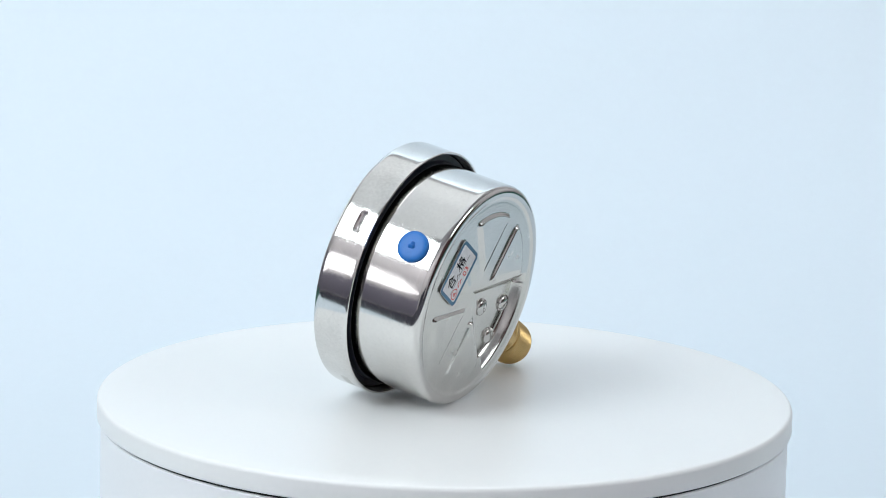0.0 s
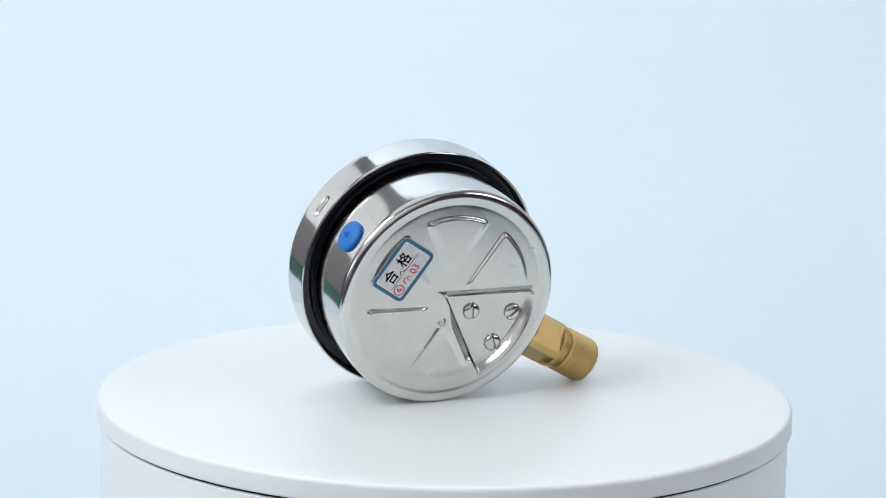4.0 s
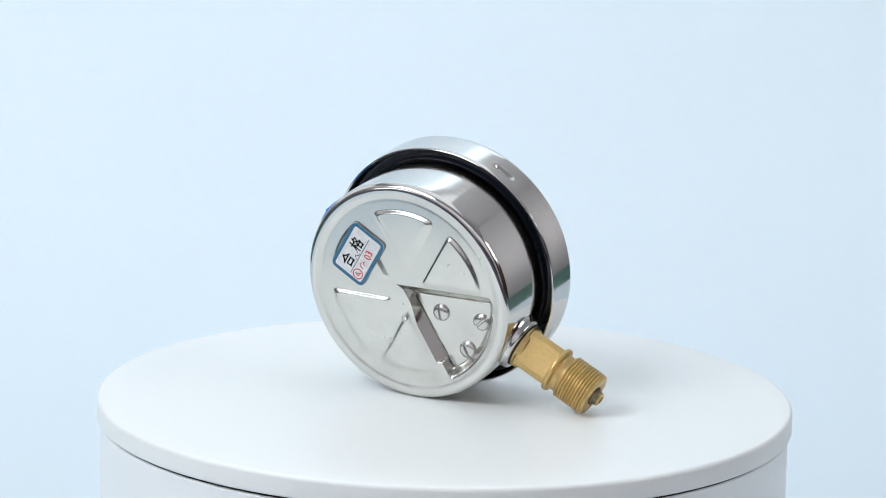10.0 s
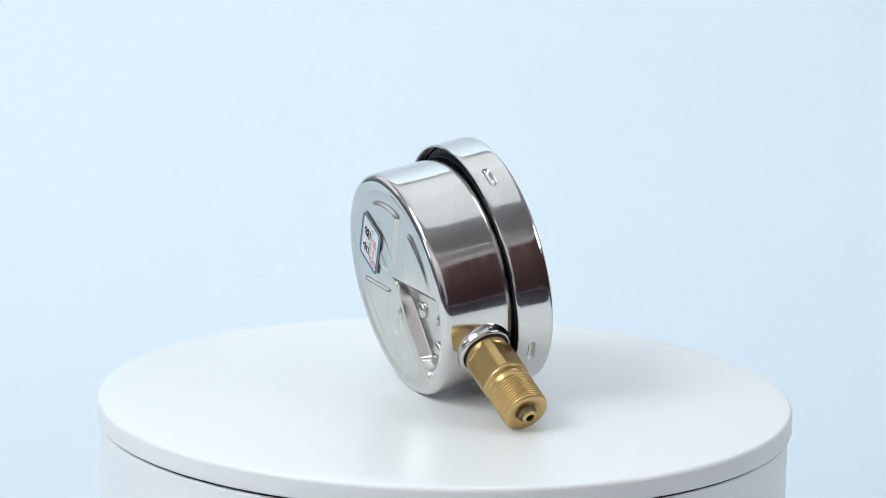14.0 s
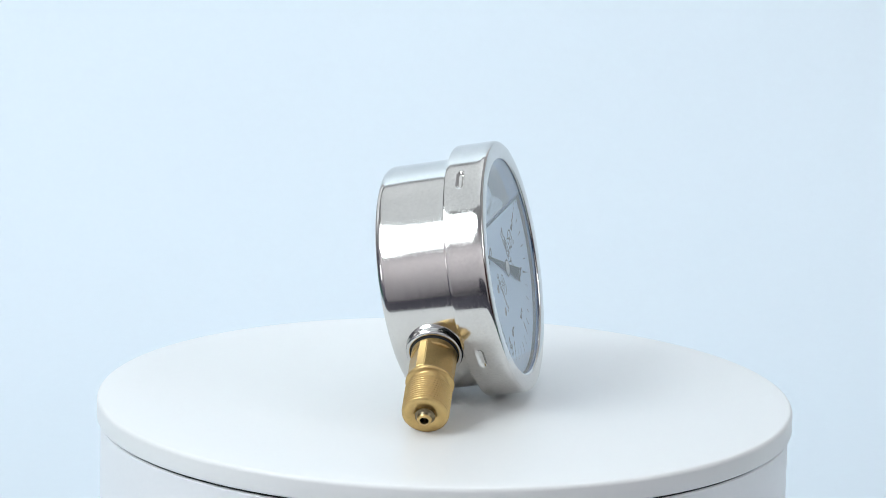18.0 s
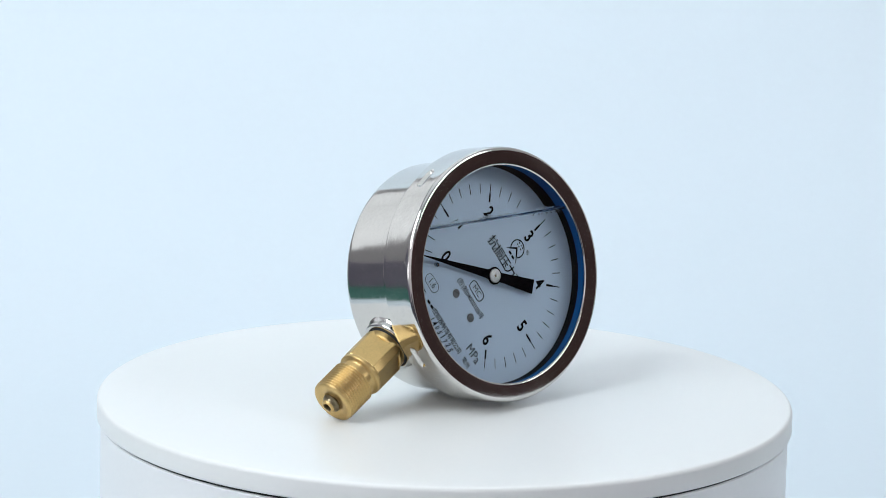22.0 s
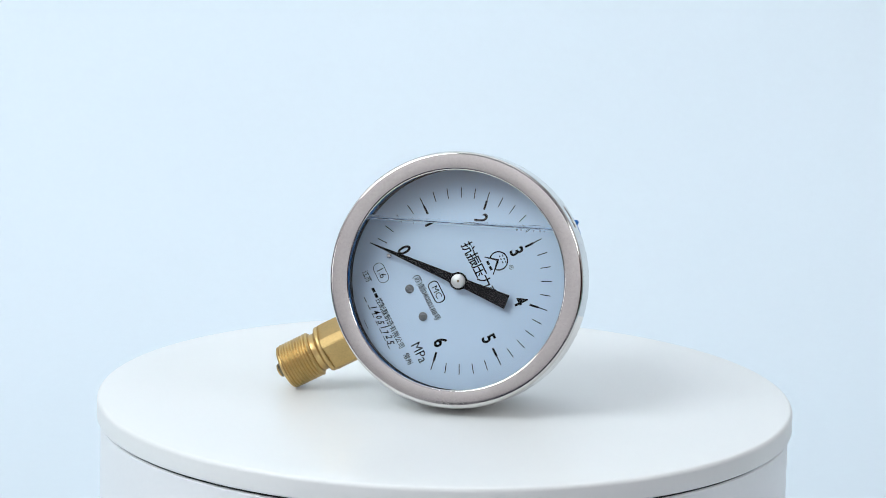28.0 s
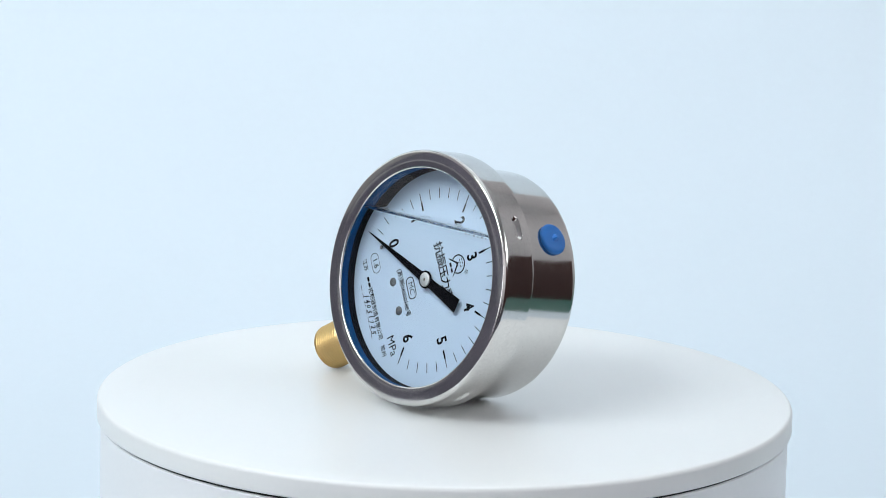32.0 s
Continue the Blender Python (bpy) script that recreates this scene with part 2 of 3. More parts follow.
# ---- the turntable ----
TOP = 0.0013


def turntable():
    thing = new("turntable")
    tagged(thing, "white round display turntable with a glossy platter and dark gap", "turntable")
    thing.location = (0, 0, -0.128)
    z = 0.128
    R = 0.150
    prof = [(0, TOP + z)] + [(R * f, TOP + z) for f in (0.25, 0.5, 0.75, 0.9)] + [(R - 0.0018, TOP + z), (R - 0.0011, TOP - 0.00015 + z), (R - 0.0006, TOP - 0.0005 + z),
            (R - 0.0002, TOP - 0.0011 + z), (R, TOP - 0.0020 + z), (R, -0.0074 + z), (R - 0.0006, -0.0081 + z), (R - 0.004, -0.0084 + z), (0, -0.0084 + z)]
    platter = part("platter", lathe(prof, 256), PLATTER, thing, "white laminate disc with a rounded rim")
    # Black ring set into the gap, where there is only shade
    part("gap_shade_ring", lathe([(0, -0.0085 + z), (R - 0.0026, -0.0085 + z), (R - 0.0026, -0.0095 + z), (0, -0.0095 + z)], 192), RUBBER_AND_SHADE_BLACK, thing, "black ring that stands in for the shade under the platter")
    prof = [(0, -0.0096 + z), (R - 0.0025, -0.0096 + z), (R - 0.0019, -0.0098 + z), (R - 0.0016, -0.0102 + z), (R - 0.0016, 0.004), (R - 0.003, 0.0), (0, 0.0)]
    part("base", lathe(prof, 256), BASE_WHITE, thing, "white plastic cylinder base")
    return platter


PLATTER_OB = turntable()

# ---- the pressure gauge: x to the right and y up as one faces the dial, z towards the glass, from the middle of the back ----
MM = 0.001
STEM = radians(209.2)
DIAL_TURN = pose(-0.00024, -0.00056, 0, 0, 0, -59.48)
TILT = radians(11.15)


def gauge_pose(turn):
    az = radians(150.24)
    n = Vector((math.cos(az) * math.cos(TILT), math.sin(az) * math.cos(TILT), math.sin(TILT)))
    rt = Vector((-math.sin(az), math.cos(az), 0))
    up = n.cross(rt)
    m = Matrix((rt, up, n)).transposed().to_4x4()
    m.translation = Vector((0.01336, -0.01772, 0.04916))
    return pose(0, 0, 0, 0, 0, turn) @ m


gauge = new("pressure_gauge")
tagged(gauge, "liquid-filled stainless steel pressure gauge with brass stem, resting on edge", "pressure gauge")


def step(d, w):
    """1 well inside (d < 0), 0 outside, over a width w."""
    t = min(max(0.5 - d / w, 0.0), 1.0)
    return t * t * (3 - 2 * t)


def recess(x, y):
    """The cut-out at the stem: the screw plate lies deep in it, with a sloping flank on one side, a ledge on the other and a wide wall at the rim."""
    c, s = math.cos(radians(211.5)), math.sin(radians(211.5))
    u, w = x * c + y * s, -x * s + y * c
    d = (abs(w) - (u - 0.3) * math.tan(radians(31.5))) * math.cos(radians(31.5))
    r = math.hypot(x, y)
    end = step(r - 40.4, 4.6)
    if w > 0:
        wide = 1.0 + 2.4 * (1 - step(u - 7.0, 8.0)) * step(r - 33.6, 1.6)
        low = d
        crack = 1.5 * step(abs(d + 0.3) - 0.2, 0.3) * step(3.0 - u, 1.0)
    else:
        wide, low = 4.1, d + 0.95
        crack = 1.2 * step(abs(d + 1.2) - 0.2, 0.3) * step(3.0 - u, 1.0)
    slope = min(max((wide - low) / wide, 0.0), 1.0)
    return (4.4 * slope + crack) * end


# pads pressed out of the back: angle, height, width of the edge on either side and of the outer edge, and the side that stands highest
PADS = ((92, 1.25, 4.2, 4.2, 1.3, "outer"), (152, 1.20, 4.2, 1.1, 2.2, "right"), (32, 0.45, 3.4, 3.4, 1.6, ""), (-28, 1.25, 1.1, 4.4, 4.4, "left"), (-88, 0.75, 2.4, 3.6, 3.6, ""))


def pad(x, y, centre, high, left, right, outer, raised):
    """A rounded fan, tilted so that one edge stands proud like a louvre and the others run out softly."""
    c, s = math.cos(radians(centre)), math.sin(radians(centre))
    u, w = x * c + y * s, -x * s + y * c
    r = math.hypot(x, y)
    if u < 4 or r > 42:
        return 0.0
    ca, ta, turn = math.cos(radians(29.5)), math.tan(radians(29.5)), 2.3
    a, b, e = (w - (u - 8.3) * ta) * ca + turn, (-w - (u - 8.3) * ta) * ca + turn, r - 37.2 + turn
    d = math.hypot(max(a, 0), max(b, 0), max(e, 0)) + min(max(a, b, e), 0.0) - turn
    near = [(math.exp(-abs(q - max(a, b, e)) / 1.2), k) for q, k in ((a, left), (b, right), (e, outer))]
    edge = sum(q * k for q, k in near) / sum(q for q, _ in near)
    lean = {"outer": (r - 12) / 24, "left": 0.5 + w / (0.9 * u), "right": 0.5 - w / (0.9 * u), "": 1.0}[raised]
    return high * (0.55 + 0.45 * min(max(lean, 0.0), 1.0)) * step(d + 0.3 * edge, edge)


def back_depth(x, y):
    """How deep the pressed back lies, in mm, at (x, y) in mm."""
    r = math.hypot(x, y)
    d = 0.75 * step(r - 44.1, 3.4)
    cut = recess(x, y)
    d -= sum(pad(x, y, *p) for p in PADS) * (1 - min(cut / 1.5, 1.0))
    d += 0.05 * math.exp(-((r - 42.4) / 0.8) ** 2)
    d += cut
    d += 0.6 * step(math.hypot(x - 1.6, y + 11.6) - 0.9, 1.0) - 0.5 * step(math.hypot(x - 2.6, y + 12.4) - 0.8, 1.0)
    return d


def case():
    profile = [(45.2, 0.12), (46.2, 0.0), (47.2, 0.12), (48.1, 0.55), (48.8, 1.35), (49.15, 2.4), (49.2, 3.4), (49.2, 12), (49.2, 22), (49.2, 38), (52.9, 39), (52.9, 41.5), (48.6, 41.5), (48.6, 30), (0.0, 30)]
    body = part("case", lathe([(r * MM, z * MM) for r, z in profile], 256), STEEL, gauge, "polished stainless steel cup", sharp=50)
    bm = bmesh.new()
    na, radii = 660, [0.0] + [0.27 * k for k in range(1, 167)] + [45.2]
    rows = []
    for r in radii:
        if r == 0:
            rows.append([bm.verts.new((0, 0, back_depth(0, 0) * MM))] * na)
            continue
        ring = []
        for k in range(na):
            a = 2 * math.pi * k / na
            x, y = r * math.cos(a), r * math.sin(a)
            z = back_depth(x, y) if r < 45.1 else 0.12
            ring.append(bm.verts.new((x * MM, y * MM, z * MM)))
        rows.append(ring)
    for a, b in zip(rows, rows[1:]):
        for k in range(na):
            j = (k + 1) % na
            vs = (a[k], b[k], b[j], a[j]) if a[k] is not a[j] else (a[k], b[k], b[j])
            bm.faces.new(vs)
    bmesh.ops.recalc_face_normals(bm, faces=bm.faces)
    part("back_plate", bm, STEEL_BACK, body, "pressed steel back with fan-shaped pads and a cut-out", sharp=75)
    return body


CASE = case()


def bezel():
    slots = [radians(a) for a in (33, 124, 213, 303)]

    def dent(r, z, a):
        if r < 0.0542 or not 0.033 < z < 0.044:
            return r
        for s in slots:
            w = abs((a - s + math.pi) % (2 * math.pi) - math.pi) * 54.5
            q = max(w - 3.4, 0.0)
            d = math.hypot(q, (z / MM - 38.4)) - 1.4
            r -= 0.0009 * step(d, 1.1) + 0.0006 * step(d + 0.9, 0.5)
        return r

    prof = [(53.4, 32.1), (53.7, 31.65), (54.1, 31.55), (54.4, 31.7), (54.5, 32.1), (54.5, 33)] + [(54.5, 34 + 0.35 * k) for k in range(27)]
    prof += [(54.5, 44.5), (54.5, 46.4), (54.44, 47.0), (54.27, 47.6), (54.0, 48.05), (53.65, 48.36)]
    # crowned face that falls to the glass
    prof += [(r, 48.62 - 0.015 * (r - 50.1) ** 2) for r in (53.2, 52.7, 52.2, 51.6, 51.0, 50.4, 49.8, 49.2, 48.6, 48.0, 47.5, 47.1)]
    prof += [(46.85, 48.33), (46.64, 48.12), (46.62, 47.84), (53.2, 47.84), (53.4, 46.5), (53.4, 44)]
    return part("bezel", lathe([(r * MM, z * MM) for r, z in prof], 512, True, wobble=dent), STEEL_RING, gauge, "stainless steel bayonet ring with pressed slots", sharp=40)


bezel()
part("gasket", lathe([(r * MM, z * MM) for r, z in [(47.0, 40.3), (47.0, 45.75), (52.8, 45.75), (52.8, 41.6), (48.5, 41.6), (48.5, 40.3)]], 192, True), BLUE_SEAL, gauge, "blue rubber sealing ring")
# The wall's shade is put into its colour
part("inner_wall", lathe([(r * MM, z * MM) for r, z in [(46.9, 40.28), (48.4, 40.28), (48.4, 30.2), (46.9, 30.2)]], 192, True), WET_WALL_SHADE, gauge, "inner wall of the case, near-black for the shade inside")
part("sealing_ring", lathe([(r * MM, z * MM) for r, z in [(49.22, 32.6), (49.35, 32.65), (49.45, 32.9), (49.55, 36.0), (49.8, 36.15), (52.3, 36.15), (52.6, 36.5), (52.6, 38.9), (49.25, 37.98)]], 192), NAVY_RUBBER, gauge, "dark navy rubber ring in the gap behind the bezel")
part("ring_lining", lathe([(r * MM, z * MM) for r, z in [(53.36, 32.6), (53.1, 32.5), (52.95, 32.8), (52.9, 38.8), (53.36, 38.8)]], 192, True), GLOSS_BLACK, gauge, "glossy black lining inside the bezel")

DIAL_Z = 33.38
DIAL_SCREW = material("grey_screw", (0.20, 0.21, 0.22), 0.4, 0.8, vary=0.2, scale=500, fine=3000)


def screw_head(r, h, slot, deep):
    """A domed slotted head on z = 0; mm."""
    bm = bmesh.new()
    n, rows = 64, []
    radii = [0.0] + [r * k / 16 for k in range(1, 16)] + [r * 0.985, r]

    def height(x, y):
        q = min(math.hypot(x, y) / r, 1.0)
        z = h * (0.25 + 0.75 * math.sqrt(max(1 - q ** 2.6, 0.0)))
        return z - min(deep * step(abs(y) - slot, 0.12 * r / 1.9), z - 0.1 * h)

    for q in radii:
        rows.append([bm.verts.new((q * math.cos(2 * math.pi * k / n) * MM, q * math.sin(2 * math.pi * k / n) * MM,
                                   height(q * math.cos(2 * math.pi * k / n), q * math.sin(2 * math.pi * k / n)) * MM)) for k in range(n)])
    rows.append([bm.verts.new((r * math.cos(2 * math.pi * k / n) * MM, r * math.sin(2 * math.pi * k / n) * MM, 0)) for k in range(n)])
    for a, c in zip(rows, rows[1:]):
        for k in range(n):
            j = (k + 1) % n
            bm.faces.new((a[k], c[k], c[j], a[j]))
    bmesh.ops.remove_doubles(bm, verts=bm.verts, dist=1e-7)
    bmesh.ops.recalc_face_normals(bm, faces=bm.faces)
    return bm



def dial():
    d = part("dial", lathe([(0, DIAL_Z * MM), (46.85 * MM, DIAL_Z * MM), (46.85 * MM, (DIAL_Z - 0.8) * MM), (0, (DIAL_Z - 0.8) * MM)], 192), DIAL_WHITE, gauge, "pale blue-white enamelled dial printed in black")
    z0, z1 = (DIAL_Z + 0.004) * MM, (DIAL_Z + 0.03) * MM

    def at(x, y, turn=0.0):
        return DIAL_TURN @ pose(x * MM, y * MM, z1, 0, 0, turn)

    def bar(name, x0, x1, y0, y1, turn=0.0, mat=INK):
        m = DIAL_TURN @ pose(0, 0, 0, 0, 0, turn)
        part(name, plate([(x0 * MM, y0 * MM), (x1 * MM, y0 * MM), (x1 * MM, y1 * MM), (x0 * MM, y1 * MM)], z0, z1, m), mat, d, smooth=False)

    for k in range(1, 31):
        a = 225 - 9 * k
        if k % 5 == 0:
            bar("tick_mark", 31.9, 35.8, -0.46, 0.46, a)
            bar("tick_mark", 35.8, 39.8, -0.19, 0.19, a)
        else:
            bar("tick_mark", 35.4, 39.8, -0.18, 0.18, a)
    for k in range(7):
        a = radians(225 - 45 * k if k else 215)
        writing("numeral", str(k), 5.8 * MM, at(27.5 * math.cos(a), 27.5 * math.sin(a)), INK, d, 0.80, 0.00021)
    writing("lettering", "MPa", 4.3 * MM, at(19.3, -29.4), INK, d, 0.86)
    for k, ch in enumerate("抗振压力表"):
        writing("lettering", ch, 3.95 * MM, at(-10.7 + 5.28 * k, 9.4), INK, d, 1.0, 0.00009)

    def stroke(name, x, y, turn, length, width):
        m = DIAL_TURN @ pose(x * MM, y * MM, 0, 0, 0, turn)
        part(name, plate([(-length / 2 * MM, -width / 2 * MM), (length / 2 * MM, -width / 2 * MM), (length / 2 * MM, width / 2 * MM), (-length / 2 * MM, width / 2 * MM)], z0, z1, m), INK, d, smooth=False)

    def taper(name, x0, y0, w0, x1, y1, w1):
        t = Vector((x1 - x0, y1 - y0)).normalized()
        pts = [(x0 + t.y * w0, y0 - t.x * w0), (x1 + t.y * w1, y1 - t.x * w1), (x1 - t.y * w1, y1 + t.x * w1), (x0 - t.y * w0, y0 + t.x * w0)]
        part(name, plate([(x * MM, y * MM) for x, y in pts], z0, z1, DIAL_TURN), INK, d, smooth=False)

    # maker's mark: a ring that is open below, over two spread legs
    rim = [radians(-42 + 264 * k / 44) for k in range(45)]
    arc = [(4.15 * math.cos(a), 19.0 + 4.15 * math.sin(a)) for a in rim] + [(3.6 * math.cos(a), 19.0 + 3.6 * math.sin(a)) for a in reversed(rim)]
    bm = bmesh.new()
    lower, upper = [[bm.verts.new((x * MM, y * MM, z)) for x, y in arc] for z in (z0, z1)]
    n = len(arc)
    for k in range(44):
        for ring in (lower, upper):
            bm.faces.new((ring[k], ring[k + 1], ring[n - 2 - k], ring[n - 1 - k]))
    for k in range(n):
        bm.faces.new((lower[k], lower[(k + 1) % n], upper[(k + 1) % n], upper[k]))
    bmesh.ops.recalc_face_normals(bm, faces=bm.faces)
    bm.transform(DIAL_TURN)
    part("emblem", bm, INK, d, smooth=False)
    taper("emblem_stroke", -0.15, 19.2, 0.5, -4.2, 14.3, 0.16)
    taper("emblem_stroke", 0.0, 18.6, 0.5, 4.2, 14.3, 0.16)
    for x, y, w in ((-1.2, 21.6, 0.9), (0.3, 21.6, 0.8), (1.7, 21.6, 0.7), (-1.4, 20.3, 0.7), (-0.2, 20.3, 0.8), (1.4, 20.3, 0.9)):
        stroke("small_print", x, y, 0, w, 0.5)
    for x in (-1.25, 1.25):
        stroke("small_print", x, 14.6, 0, 1.8, 1.1)
    writing("lettering", "®", 1.9 * MM, at(4.9, 22.5), INK, d)
    # approval mark and licence line
    part("approval_mark", outline(rounded(9.4 * MM, 4.5 * MM, 1.8 * MM), 0.46 * MM, z0, z1, DIAL_TURN @ pose(-0.3 * MM, -10.9 * MM, 0)), INK, d, smooth=False)
    writing("lettering", "MC", 2.7 * MM, at(-0.2, -10.9), INK, d, 1.0)
    writing("lettering", "(苏)制04000188号", 2.3 * MM, at(0.0, -15.9), INK, d, 0.86, 0.00004)
    # accuracy class in a capsule
    part("class_ring", outline(rounded(8.8 * MM, 4.7 * MM, 2.2 * MM), 0.24 * MM, z0, z1, DIAL_TURN @ pose(-18.4 * MM, -28.8 * MM, 0)), INK, d, smooth=False)
    writing("lettering", "1.6", 2.8 * MM, at(-18.4, -28.8), INK, d, 0.95, 0.00003)
    # maker's line: the name itself is left as bars
    writing("lettering", "江苏", 2.1 * MM, at(-19.8, -35.2), INK, d, 0.88, 0.00003)
    for x in (-13.3, -10.65):
        stroke("small_print", x, -35.1, 0, 2.0, 1.2)
    for k, ch in enumerate("控制器制造有限公司"):
        writing("lettering", ch, 2.1 * MM, at(-8.0 + 2.64 * k, -35.1), INK, d, 0.88, 0.00004)
    writing("lettering", "常州", 2.1 * MM, at(19.6, -35.1), INK, d, 0.88, 0.00003)
    for k, ch in enumerate("14051725"):
        writing("handwriting", ch, (2.6 + 0.35 * math.sin(2.1 * k)) * MM, at(-7.0 + 2.37 * k, -38.4 + 0.3 * math.sin(3.3 * k), 6 * math.sin(1.7 * k)), INK, d, 0.85, 0.00008, 0.35)
    for k in range(7):
        stroke("rule_line", -11.2 + 3.7 * k, -40.15, 0, 2.3, 0.28)
    # screws that hold the dial, and the stop pin at zero
    for x, y, turn in ((-6.7, -20.8, 30), (6.4, -20.9, 70)):
        ob = part("dial_screw", screw_head(1.9, 0.9, 0.45, 0.5), DIAL_SCREW, d, "small grey slotted screw")
        ob.matrix_local = DIAL_TURN @ pose(x * MM, y * MM, DIAL_Z * MM, 0, 0, turn)
    ob = part("stop_pin", lathe([(0, 2.6 * MM), (0.6 * MM, 2.6 * MM), (0.95 * MM, 2.2 * MM), (0.95 * MM, 0)], 24), SCREW_STEEL, d)
    ob.matrix_local = DIAL_TURN @ pose(-23.2 * MM, -22.2 * MM, DIAL_Z * MM)
    return d


DIAL = dial()


def pointer_mesh():
    """The pointer hangs on one mesh, its blade, that carries hub and spindle."""
    blade = [(41.7, 0.16), (30, 0.75), (15, 1.45), (4.2, 1.95)] + [(3.9 * math.cos(radians(a)), 3.9 * math.sin(radians(a))) for a in (35, 60, 90, 120, 148)] + [(-6, 2.15), (-22.7, 3.15)]
    pts = [(x * MM, y * MM) for x, y in blade] + [(x * MM, -y * MM) for x, y in blade[::-1]]
    p = part("pointer", plate(pts, 0.0, 0.0005), NEEDLE_BLACK, gauge, "black tapered needle with a broad tail", smooth=False)
    p.matrix_local = DIAL_TURN @ pose(0, 0, (DIAL_Z + 2.9) * MM, 0, 0, 220.1)
    hub = part("hub", lathe([(r * MM, z * MM) for r, z in [(0.55, 1.15), (0.62, 1.5), (2.6, 1.5), (2.95, 1.35), (3.05, 1.0), (3.05, -2.6), (0, -2.6)]], 64), HUB, p, "bright metal hub", sharp=30)
    part("spindle", lathe([(0, 1.32 * MM), (0.4 * MM, 1.3 * MM), (0.54 * MM, 1.16 * MM), (0.54 * MM, -0.0026)], 24), TARNISHED, hub, "dark spindle end")


pointer_mesh()

# glass and filling
LEVEL = 31.1
GLASS_FRONT, GLASS_BACK = 47.82, 45.82


def surface(z):
    """Height of the liquid at depth z: level, climbing a little at the glass and at the dial."""
    rise = 2.6 * math.exp(-(GLASS_BACK - z) / 0.9) + 0.25 * math.exp(-max(z - DIAL_Z, 0) / 0.5)
    return (LEVEL + rise - z * math.sin(TILT)) / math.cos(TILT)


def filling():
    # the pane's back is open where the liquid wets it
    r, h = 47.9, surface(GLASS_BACK)
    a1 = math.asin(h / r)
    bm = bmesh.new()
    rings = [[bm.verts.new((r * math.cos(2 * math.pi * k / 160) * MM, r * math.sin(2 * math.pi * k / 160) * MM, z * MM)) for k in range(160)] for z in (GLASS_FRONT, GLASS_BACK)]
    bm.faces.new(rings[0])
    for k in range(160):
        j = (k + 1) % 160
        bm.faces.new((rings[0][j], rings[0][k], rings[1][k], rings[1][j]))
    dry = [(r * math.cos(a1 + (math.pi - 2 * a1) * k / 48) * MM, r * math.sin(a1 + (math.pi - 2 * a1) * k / 48) * MM, GLASS_BACK * MM) for k in range(49)]
    bm.faces.new([bm.verts.new(q) for q in dry[::-1]])
    pane = part("glass_pane", bm, GLASS, gauge, "flat clear window glass", sharp=20)
    # slices from the dial to the glass
    bm = bmesh.new()
    front, rear, r = GLASS_BACK, DIAL_Z - 0.4, 47.05
    slices = []
    for z in (rear, DIAL_Z, DIAL_Z + 0.15, DIAL_Z + 0.35, DIAL_Z + 0.7, DIAL_Z + 1.4, DIAL_Z + 2.6, DIAL_Z + 5, front - 3.5, front - 1.5, front - 0.8, front - 0.4, front - 0.2, front - 0.05, front):
        h = surface(z)
        a1 = math.asin(h / r)
        ring = []
        for k in range(97):
            a = math.pi - a1 + (math.pi + 2 * a1) * k / 96
            ring.append((r * math.cos(a), r * math.sin(a)))
        x1 = r * math.cos(a1)
        ring += [(x1 * (1 - k / 12), h) for k in range(1, 24)]
        slices.append([bm.verts.new((x * MM, y * MM, z * MM)) for x, y in ring])
    n = len(slices[0])
    for p, q in zip(slices, slices[1:]):
        for k in range(n):
            bm.faces.new((p[k], q[k], q[(k + 1) % n], p[(k + 1) % n]))
    bm.faces.new(slices[0])
    bm.normal_update()
    bm.faces.ensure_lookup_table()
    if sum(f.normal.dot(Vector((*f.calc_center_median().xy, 0))) for f in bm.faces) < 0:
        bmesh.ops.reverse_faces(bm, faces=bm.faces)
    if bm.faces[-1].normal.z > 0:
        bmesh.ops.reverse_faces(bm, faces=[bm.faces[-1]])
    liquid = part("liquid", bm, LIQUID, gauge, "clear glycerin filling with a level surface")
    for ob in (pane, liquid):
        ob.visible_shadow = False
    for x, r in ((24.6, 0.42), (26.4, 0.3), (29.2, 0.5), (31.8, 0.35), (34.5, 0.45), (36.4, 0.3), (-20.0, 0.25)):
        z = GLASS_BACK - 0.6
        y = (LEVEL + 0.1 - z * math.sin(TILT)) / math.cos(TILT)
        bm = bmesh.new()
        bmesh.ops.create_uvsphere(bm, u_segments=20, v_segments=12, radius=r * MM)
        bmesh.ops.reverse_faces(bm, faces=bm.faces)
        bub = part("bubble", bm, LIQUID, liquid)
        bub.location = (x * MM, y * MM, z * MM)
        bub.visible_shadow = False


filling()


